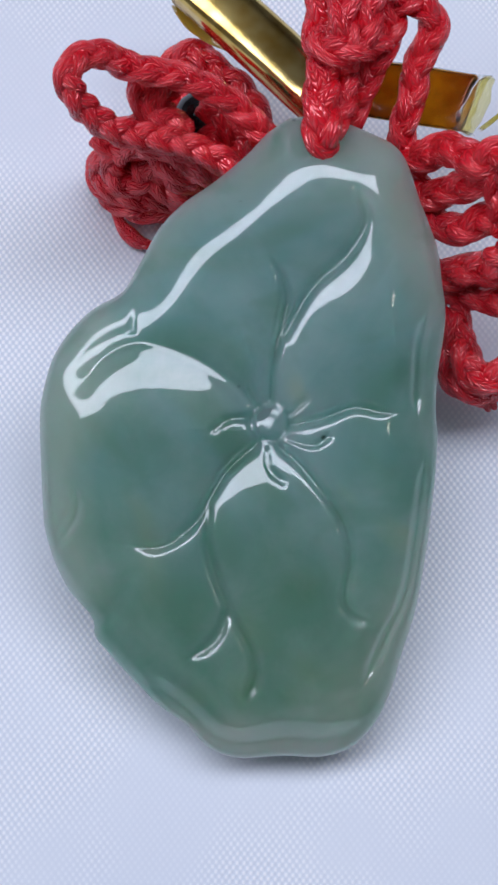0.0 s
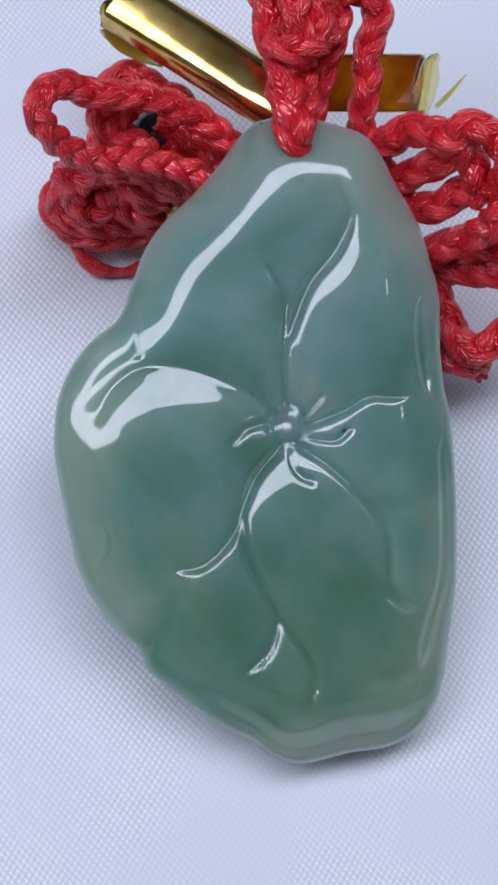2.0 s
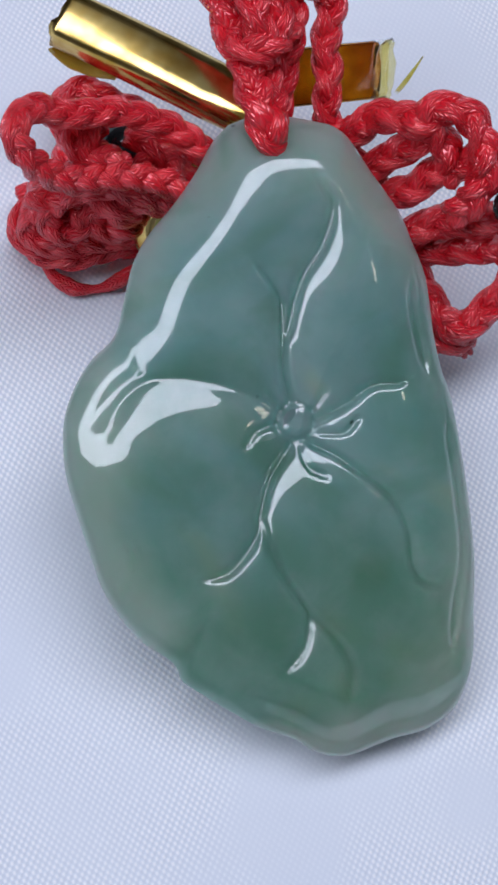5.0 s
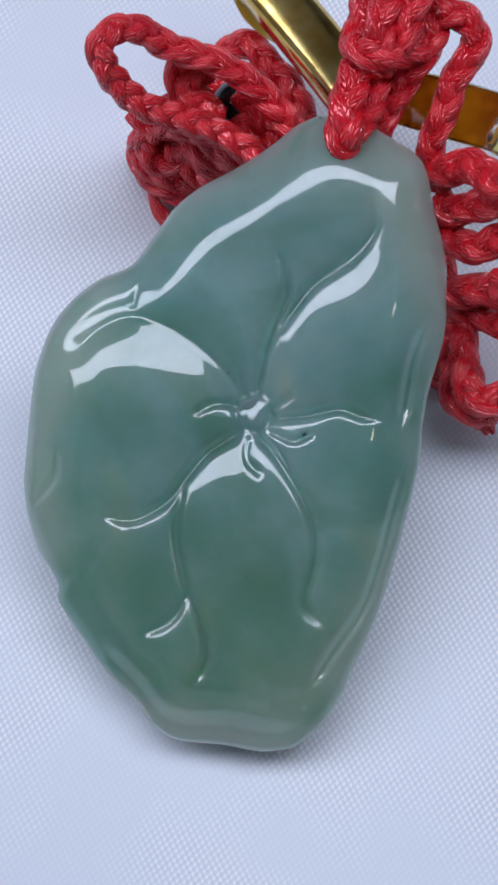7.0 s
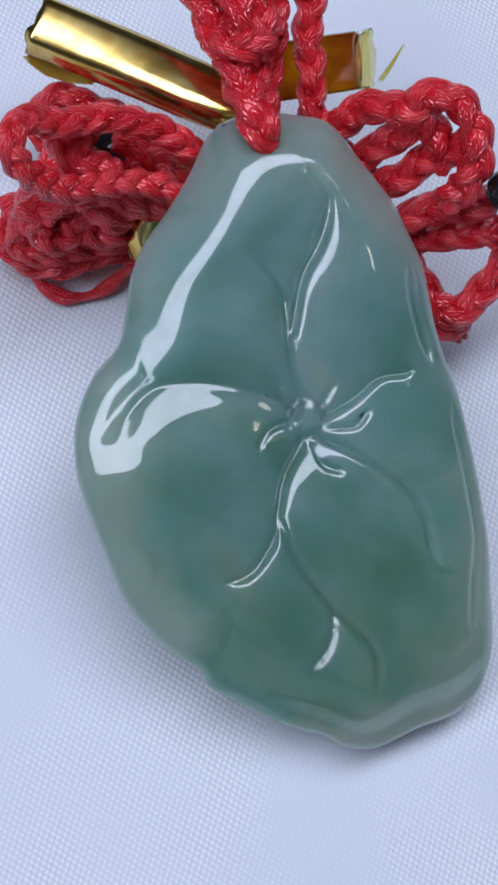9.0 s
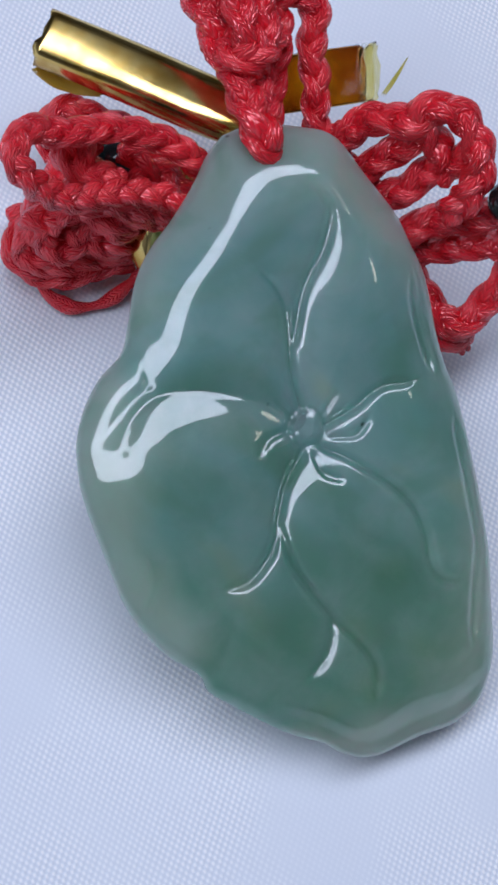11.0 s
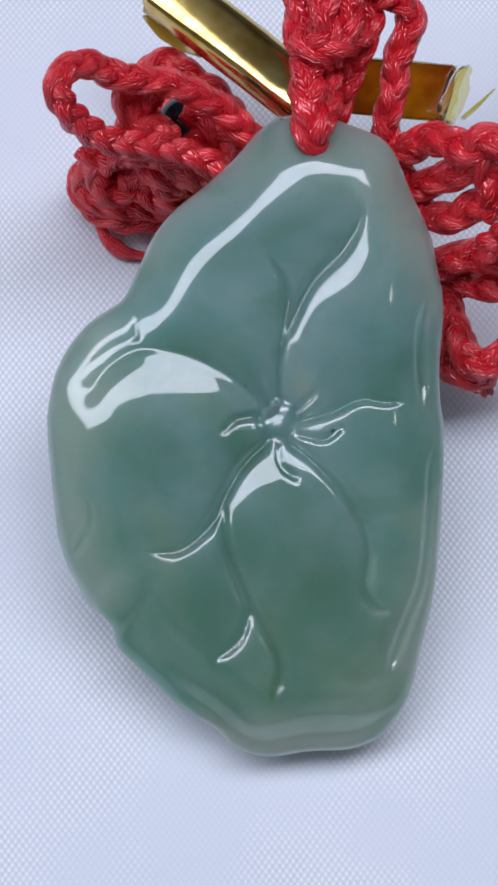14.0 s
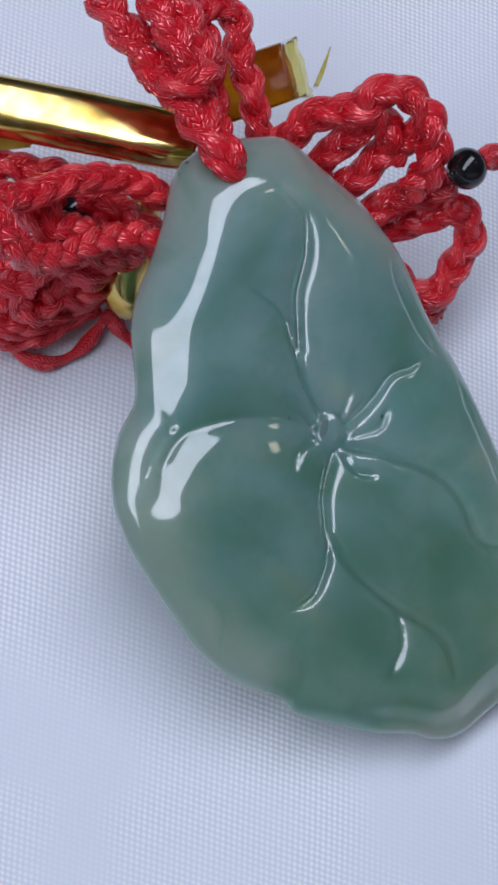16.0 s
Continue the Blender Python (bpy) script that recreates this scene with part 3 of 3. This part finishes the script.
# ---- the red cord with its beads ----
RUNS = [
    # hairpin on top of the heap beside the jade
    (0, [(-0.42, 2.30, 0.36), (-0.51, 2.35, 0.52), (-0.69, 2.46, 0.64), (-0.94, 2.55, 0.74), (-1.21, 2.60, 0.80), (-1.46, 2.59, 0.86), (-1.67, 2.59, 0.92), (-1.80, 2.61, 1.04), (-1.95, 2.54, 1.22), (-2.05, 2.36, 1.30), (-1.98, 2.21, 1.20), (-1.83, 2.12, 1.02), (-1.62, 2.08, 0.86), (-1.39, 2.09, 0.76), (-1.17, 2.09, 0.70), (-0.93, 2.06, 0.60), (-0.71, 2.01, 0.50), (-0.59, 1.93, 0.35)], 0.8),
    (0.4, [(-1.33, 2.70, 0.45), (-1.50, 2.60, 0.52), (-1.54, 2.43, 0.55), (-1.44, 2.33, 0.52), (-1.24, 2.31, 0.50), (-1.07, 2.27, 0.42)], 0.74),
    (1.9, [(-1.25, 2.59, 0.50), (-1.37, 2.51, 0.56), (-1.40, 2.39, 0.52), (-1.24, 2.36, 0.44)], 0.74),
    # coils below it
    (1.2, [(-1.61, 2.17, 0.10), (-1.76, 2.11, -0.25), (-1.84, 2.00, -0.50), (-1.78, 1.85, -0.60), (-1.57, 1.80, -0.62), (-1.32, 1.82, -0.60), (-1.06, 1.86, -0.55), (-0.85, 1.95, -0.45)], 0.8),
    (0.2, [(-1.47, 2.10, 0.30), (-1.63, 2.05, 0.05), (-1.69, 1.93, -0.12), (-1.59, 1.83, -0.22), (-1.45, 1.88, -0.18), (-1.44, 2.01, -0.05)], 0.74),
    (2.3, [(-1.43, 2.08, 0.30), (-1.27, 2.09, 0.38), (-1.08, 2.03, 0.32), (-0.88, 2.00, 0.25), (-0.71, 1.96, 0.12)], 0.8),
    (0.8, [(-1.29, 2.04, 0.10), (-1.34, 1.94, -0.10), (-1.24, 1.83, -0.24), (-1.00, 1.87, -0.22), (-0.84, 1.97, -0.14)], 0.78),
    (1.5, [(-1.17, 2.00, 0.16), (-1.14, 1.91, 0.02), (-0.97, 1.95, -0.02)], 0.78),
    # lower layers of both heaps
    (0.9, [(-1.40, 2.36, -0.30), (-1.10, 2.24, -0.24), (-0.80, 2.22, -0.22), (-0.50, 2.16, -0.22)], 0.95),
    (2.1, [(-0.62, 2.44, 0.05), (-0.80, 2.36, 0.12), (-0.93, 2.24, 0.18), (-0.84, 2.14, 0.16), (-0.62, 2.14, 0.10)], 0.85),
    (1.0, [(-0.60, 2.05, 0.15), (-0.88, 2.12, 0.25), (-1.15, 2.13, 0.40), (-1.44, 2.16, 0.42), (-1.54, 2.16, 0.40), (-1.42, 2.26, 0.35), (-1.36, 2.43, 0.25)], 0.85),
    (2.6, [(-1.02, 2.54, 0.22), (-0.84, 2.42, 0.22), (-0.64, 2.26, 0.12), (-0.48, 2.08, 0.05)], 0.85),
    (0.3, [(-1.84, 2.15, 0.00), (-1.63, 2.09, 0.05), (-1.39, 2.12, 0.13), (-1.18, 1.97, 0.15), (-0.92, 2.00, 0.13), (-0.69, 1.95, 0.05)], 0.85),
    (1.7, [(-1.80, 2.18, -0.35), (-1.56, 1.99, -0.28), (-1.37, 2.02, -0.20), (-1.17, 1.86, -0.20), (-0.92, 1.89, -0.25)], 0.85),
    (2.2, [(-0.88, 1.81, -0.80), (-1.14, 1.79, -0.77), (-1.44, 1.74, -0.77), (-1.68, 1.78, -0.80), (-1.84, 1.91, -0.80), (-1.87, 2.07, -0.77), (-1.74, 2.19, -0.71), (-1.55, 2.14, -0.65), (-1.49, 1.96, -0.61), (-1.60, 1.84, -0.59), (-1.74, 1.90, -0.57), (-1.76, 2.01, -0.55)], 0.85),
    (2.0, [(-0.66, 1.95, -0.30), (-0.98, 2.05, -0.22), (-1.31, 2.05, -0.22), (-1.60, 2.16, -0.25), (-1.74, 2.25, -0.25), (-1.54, 2.37, -0.25), (-1.41, 2.65, -0.35), (-1.05, 2.74, -0.45)], 0.85),
    (0.5, [(-0.70, 1.95, -0.60), (-1.00, 1.86, -0.68), (-1.25, 1.90, -0.72), (-1.50, 1.95, -0.74), (-1.72, 2.05, -0.72), (-1.70, 2.22, -0.66)], 0.85),
    (1.5, [(-1.38, 2.81, -0.95), (-1.43, 3.06, -0.77), (-1.22, 3.16, -0.67), (-1.01, 3.04, -0.65), (-0.78, 2.92, -0.65), (-0.61, 2.75, -0.71), (-0.50, 2.53, -0.85)], 0.85),
    (0.7, [(-1.85, 2.35, -1.00), (-1.55, 2.30, -1.00), (-1.20, 2.30, -1.00), (-0.80, 2.20, -0.95), (-0.40, 2.10, -0.90), (0.10, 2.00, -0.80), (0.60, 1.80, -0.75)], 0.85),
    (0.1, [(0.70, 2.05, -0.10), (0.98, 1.78, -0.25), (1.12, 1.55, -0.35), (1.20, 1.25, -0.50), (1.10, 0.90, -0.60)], 0.85),
    (0.1, [(0.50, 1.50, -0.85), (0.80, 1.50, -0.80), (1.05, 1.40, -0.72), (1.25, 1.20, -0.66), (1.38, 1.00, -0.62), (1.25, 0.80, -0.66)], 0.85),
    # from the bore upwards
    (1.2, [(0.06, 2.30, 0.60), (0.06, 2.33, 0.84), (0.09, 2.47, 0.86), (0.12, 2.63, 0.80), (0.10, 2.81, 0.74), (0.05, 2.98, 0.70)], 0.70),
    (0, [(0.04, 2.28, 0.66), (-0.00, 2.30, 0.96), (-0.03, 2.40, 1.00), (-0.06, 2.57, 0.96), (-0.07, 2.77, 0.86), (-0.06, 2.98, 0.78), (-0.11, 3.17, 0.74), (-0.18, 3.37, 0.70), (-0.24, 3.66, 0.64), (-0.27, 3.97, 0.55)], 1.08),
    (1.6, [(0.16, 2.37, 0.18), (0.18, 2.46, 0.34), (0.20, 2.60, 0.46), (0.23, 2.77, 0.54), (0.28, 2.98, 0.58), (0.34, 3.16, 0.60), (0.37, 3.35, 0.60), (0.34, 3.57, 0.58), (0.32, 3.92, 0.50)], 0.86),
    (2.2, [(-0.20, 3.18, 0.66), (-0.14, 3.04, 0.88), (0.00, 2.99, 1.00), (0.18, 3.09, 0.88), (0.34, 3.26, 0.66)], 0.92),
    (2.9, [(0.06, 2.92, 0.80), (0.06, 3.00, 0.92), (0.02, 3.14, 1.02), (-0.00, 3.31, 1.02), (-0.03, 3.53, 0.96), (-0.03, 3.84, 0.85)], 0.92),
    (0.9, [(0.17, 3.06, 0.80), (0.17, 3.18, 0.92), (0.17, 3.36, 0.92), (0.16, 3.61, 0.88), (0.15, 3.89, 0.80)], 0.92),
    (0.5, [(0.73, 2.38, 0.10), (0.66, 2.50, 0.30), (0.64, 2.68, 0.42), (0.68, 2.86, 0.46), (0.67, 3.05, 0.48), (0.70, 3.23, 0.50), (0.75, 3.38, 0.54), (0.71, 3.52, 0.58), (0.55, 3.58, 0.64), (0.37, 3.53, 0.68)], 0.84),
    # heap on the other side
    (0.2, [(0.70, 2.35, 0.10), (0.78, 2.36, 0.32), (0.89, 2.38, 0.50), (0.99, 2.45, 0.62), (1.12, 2.39, 0.84), (1.25, 2.30, 0.96), (1.36, 2.36, 1.10), (1.51, 2.35, 1.18), (1.64, 2.25, 1.18), (1.71, 2.04, 1.14), (1.72, 1.83, 1.04), (1.63, 1.65, 0.86), (1.52, 1.56, 0.64)], 0.95),
    (1.1, [(0.81, 2.20, 0.22), (0.95, 2.10, 0.34), (1.11, 2.15, 0.50), (1.24, 2.18, 0.66), (1.34, 2.25, 0.84), (1.40, 2.31, 1.00)], 0.88),
    (0.6, [(0.91, 2.02, 0.18), (1.04, 1.90, 0.28), (1.23, 1.86, 0.42), (1.39, 1.94, 0.54), (1.53, 1.96, 0.68), (1.66, 1.97, 0.82), (1.74, 1.99, 1.00)], 0.92),
    (1.7, [(1.37, 2.32, 1.00), (1.47, 2.15, 0.90), (1.55, 1.98, 0.74), (1.56, 1.86, 0.62)], 0.85),
    (2.4, [(1.16, 1.53, 0.00), (1.28, 1.53, 0.15), (1.44, 1.60, 0.30), (1.63, 1.57, 0.42), (1.79, 1.53, 0.52), (1.96, 1.55, 0.60)], 0.98),
    (1.9, [(1.23, 1.42, -0.10), (1.43, 1.42, 0.02), (1.64, 1.39, 0.14), (1.86, 1.34, 0.26), (2.07, 1.33, 0.36)], 0.86),
    (0.9, [(1.32, 1.31, -0.08), (1.40, 1.09, -0.04), (1.47, 0.87, -0.02), (1.61, 0.72, 0.00), (1.80, 0.80, 0.04), (1.95, 0.92, 0.10), (2.09, 1.04, 0.20), (2.11, 1.21, 0.32), (1.97, 1.37, 0.42)], 0.94),
    (1.4, [(1.28, 1.23, -0.18), (1.37, 0.94, -0.16), (1.47, 0.70, -0.16), (1.64, 0.65, -0.14), (1.75, 0.70, -0.06)], 0.88),
    (0.4, [(1.44, 1.04, -0.15), (1.56, 0.84, -0.12), (1.71, 0.66, -0.22), (1.78, 0.60, -0.30)], 0.86),
]


def build_cord():
    thing = new("necklace_cord")
    thing.location = spot(0, 2.2, -0.654 - 0.22 * 2.2)
    bpy.context.view_layer.update()
    back = thing.matrix_world.inverted()
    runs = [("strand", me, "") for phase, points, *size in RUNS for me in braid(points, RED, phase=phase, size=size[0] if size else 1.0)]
    thin = [(-0.62, 1.26, -0.88), (-0.74, 1.46, -0.90), (-0.84, 1.66, -0.80), (-0.93, 1.60, -0.88), (-1.16, 1.48, -0.93), (-1.43, 1.47, -0.94), (-1.61, 1.58, -0.94), (-1.69, 1.72, -0.92), (-1.68, 1.88, -0.80)]
    for me in braid(thin, RED, "loop_strand", strands=1, wide=0.0, thick=0.0, radius=0.058):
        runs.append(("loop_strand", me, "thin red cord loop lying on the cloth"))
    tail = [(2.08, 1.57, 0.95), (2.22, 1.59, 0.93), (2.44, 1.50, 0.80), (2.80, 1.36, 0.5)]
    for me in braid(tail, RED, "tail_strand", phase=0.5, wide=0.05, radius=0.06):
        runs.append(("tail_strand", me, "dark red cord end beyond the bead"))
    for n, end in enumerate([(1.86, 0.53, -0.38), (1.81, 0.51, -0.42), (1.77, 0.53, -0.40), (1.73, 0.56, -0.38)]):
        start = (1.77 - 0.03 * n, 0.70 + 0.015 * n, -0.24)
        for me in braid([start, ((start[0] + end[0]) / 2, (start[1] + end[1]) / 2 + 0.01, -0.31), end], RED, "cut_end", strands=1, wide=0.0, thick=0.0, radius=0.034):
            runs.append(("cut_end", me, "loose cut end of the cord"))
    runs.append(("bead", ball("bead", (-1.03, 2.45, 0.04), 0.24, 1.0, BLACK, 0.03), "glossy black round bead"))
    runs.append(("bead", ball("bead", (1.95, 1.56, 0.95), 0.175, 0.95, BLACK), "glossy black round bead"))
    for name, me, label in runs:
        me.transform(back)
        part(name, me, thing, label)
    return tagged(thing, label="knotted red silk cord heaped beside the jade pendant", category="cord")


build_cord()


# ---- the film tubes ----
def film_tube(name, points, radii, material, facets=24, seed=0, flat=0.62, tilt=0.0):
    """A crumpled tube of thin film, flattened, leaning by tilt, and torn open at the ends. Centimetres."""
    line, at = spline(points, 0.05)
    tangent = np.gradient(line, axis=0)
    across = np.cross(tangent, (0, 0, 1.0))
    across /= np.linalg.norm(across, axis=1)[:, None]
    upward = np.cross(across, tangent)
    upward /= np.linalg.norm(upward, axis=1)[:, None]
    n = math.cos(tilt) * across + math.sin(tilt) * upward
    b = math.cos(tilt) * upward - math.sin(tilt) * across
    size = np.interp(at / at[-1], np.linspace(0, 1, len(radii)), radii)
    tangent /= np.linalg.norm(tangent, axis=1)[:, None]
    verts, faces = [], []
    for shell in (1.0, 0.97):
        for i, p in enumerate(line):
            for k in range(facets):
                a = 2 * math.pi * k / facets
                u, w = math.cos(a), math.sin(a)
                u, w = math.copysign(abs(u) ** 0.75, u), math.copysign(abs(w) ** 0.75, w)
                dent = 1 + 0.13 * noise.noise((u * 1.7 + seed, w * 1.7, at[i] * 0.35)) + 0.022 * noise.noise((u * 4 + seed, w * 4, at[i] * 1.3))
                torn = 0.05 * noise.noise((u * 2.2, w * 2.2 + seed, 5.0)) if i in (0, len(line) - 1) else 0.0
                verts.append(p + torn * tangent[i] + size[i] * dent * shell * (u * n[i] + flat * w * b[i]))
    rows = len(line)
    for i in range(rows - 1):
        for k in range(facets):
            c = (k + 1) % facets
            a = i * facets
            faces.append((a + k, a + c, a + facets + c, a + facets + k))
            a += rows * facets
            faces.append((a + facets + k, a + facets + c, a + c, a + k))
    for i in (0, rows - 1):
        for k in range(facets):
            c = (k + 1) % facets
            a, z = i * facets, (rows + i) * facets
            faces.append((a + c, a + k, z + k, z + c) if i == 0 else (a + k, a + c, z + c, z + k))
    return mesh_of(name, spots(verts), faces, material)


def build_film(name, pieces, label):
    thing = new(name)
    thing.location = spots([pieces[0][1][0]])[0] * (1, 1, 0)
    bpy.context.view_layer.update()
    back = thing.matrix_world.inverted()
    for kind, points, radii, material, seed, words, flat, tilt in pieces:
        me = film_tube(kind, points, radii, material, seed=seed, flat=flat, tilt=tilt)
        me.transform(back)
        part(kind, me, thing, words)
    return tagged(thing, label=label, category="film tube")


build_film("film_tube", [
    ("tube", [(-1.37, 3.74, -0.44), (-1.00, 3.49, -0.34), (-0.55, 3.17, -0.20), (-0.02, 2.78, 0.00), (0.20, 2.68, 0.06)], [0.245, 0.245, 0.245, 0.24, 0.22], GOLD, 1.0, "shiny gold film tube", 0.80, 0.10),
    ("tube_flap", [(-1.44, 3.56, -0.58), (-1.30, 3.45, -0.60), (-1.12, 3.32, -0.60), (-0.96, 3.22, -0.56)], [0.10, 0.12, 0.08, 0.02], YELLOW, 3.0, "pale yellow film flap under the tube", 0.10, -0.2),
    ("tube_end", [(0.12, 2.99, -0.14), (0.50, 2.98, -0.02), (0.80, 2.96, 0.10), (1.14, 2.93, 0.27)], [0.235, 0.25, 0.255, 0.25], AMBER, 4.0, "see-through amber film end", 0.34, 0.1),
    ("tube_mouth", [(1.13, 2.932, 0.265), (1.19, 2.92, 0.30), (1.25, 2.91, 0.33)], [0.25, 0.255, 0.268], CLEAR, 4.0, "clear yellow torn film edge", 0.34, 0.1),
    ("film_sliver", [(1.27, 2.72, 0.34), (1.33, 2.78, 0.37), (1.41, 2.87, 0.40), (1.50, 2.98, 0.43)], [0.018, 0.020, 0.013, 0.004], CLEAR, 2.0, "thin loose strip of clear film", 0.25, 0.0),
], "crumpled gold and amber film tube under the red cord")
build_film("film_wrap", [
    ("wrap", [(-0.40, 2.36, -0.10), (-0.52, 2.20, -0.10), (-0.64, 2.04, -0.12), (-0.74, 1.87, -0.18), (-0.77, 1.74, -0.26), (-0.74, 1.62, -0.36)], [0.16, 0.20, 0.23, 0.24, 0.22, 0.15], GOLD, 7.0, "", 0.8, 0.5),
], "gold film wrap under the red cord heap")
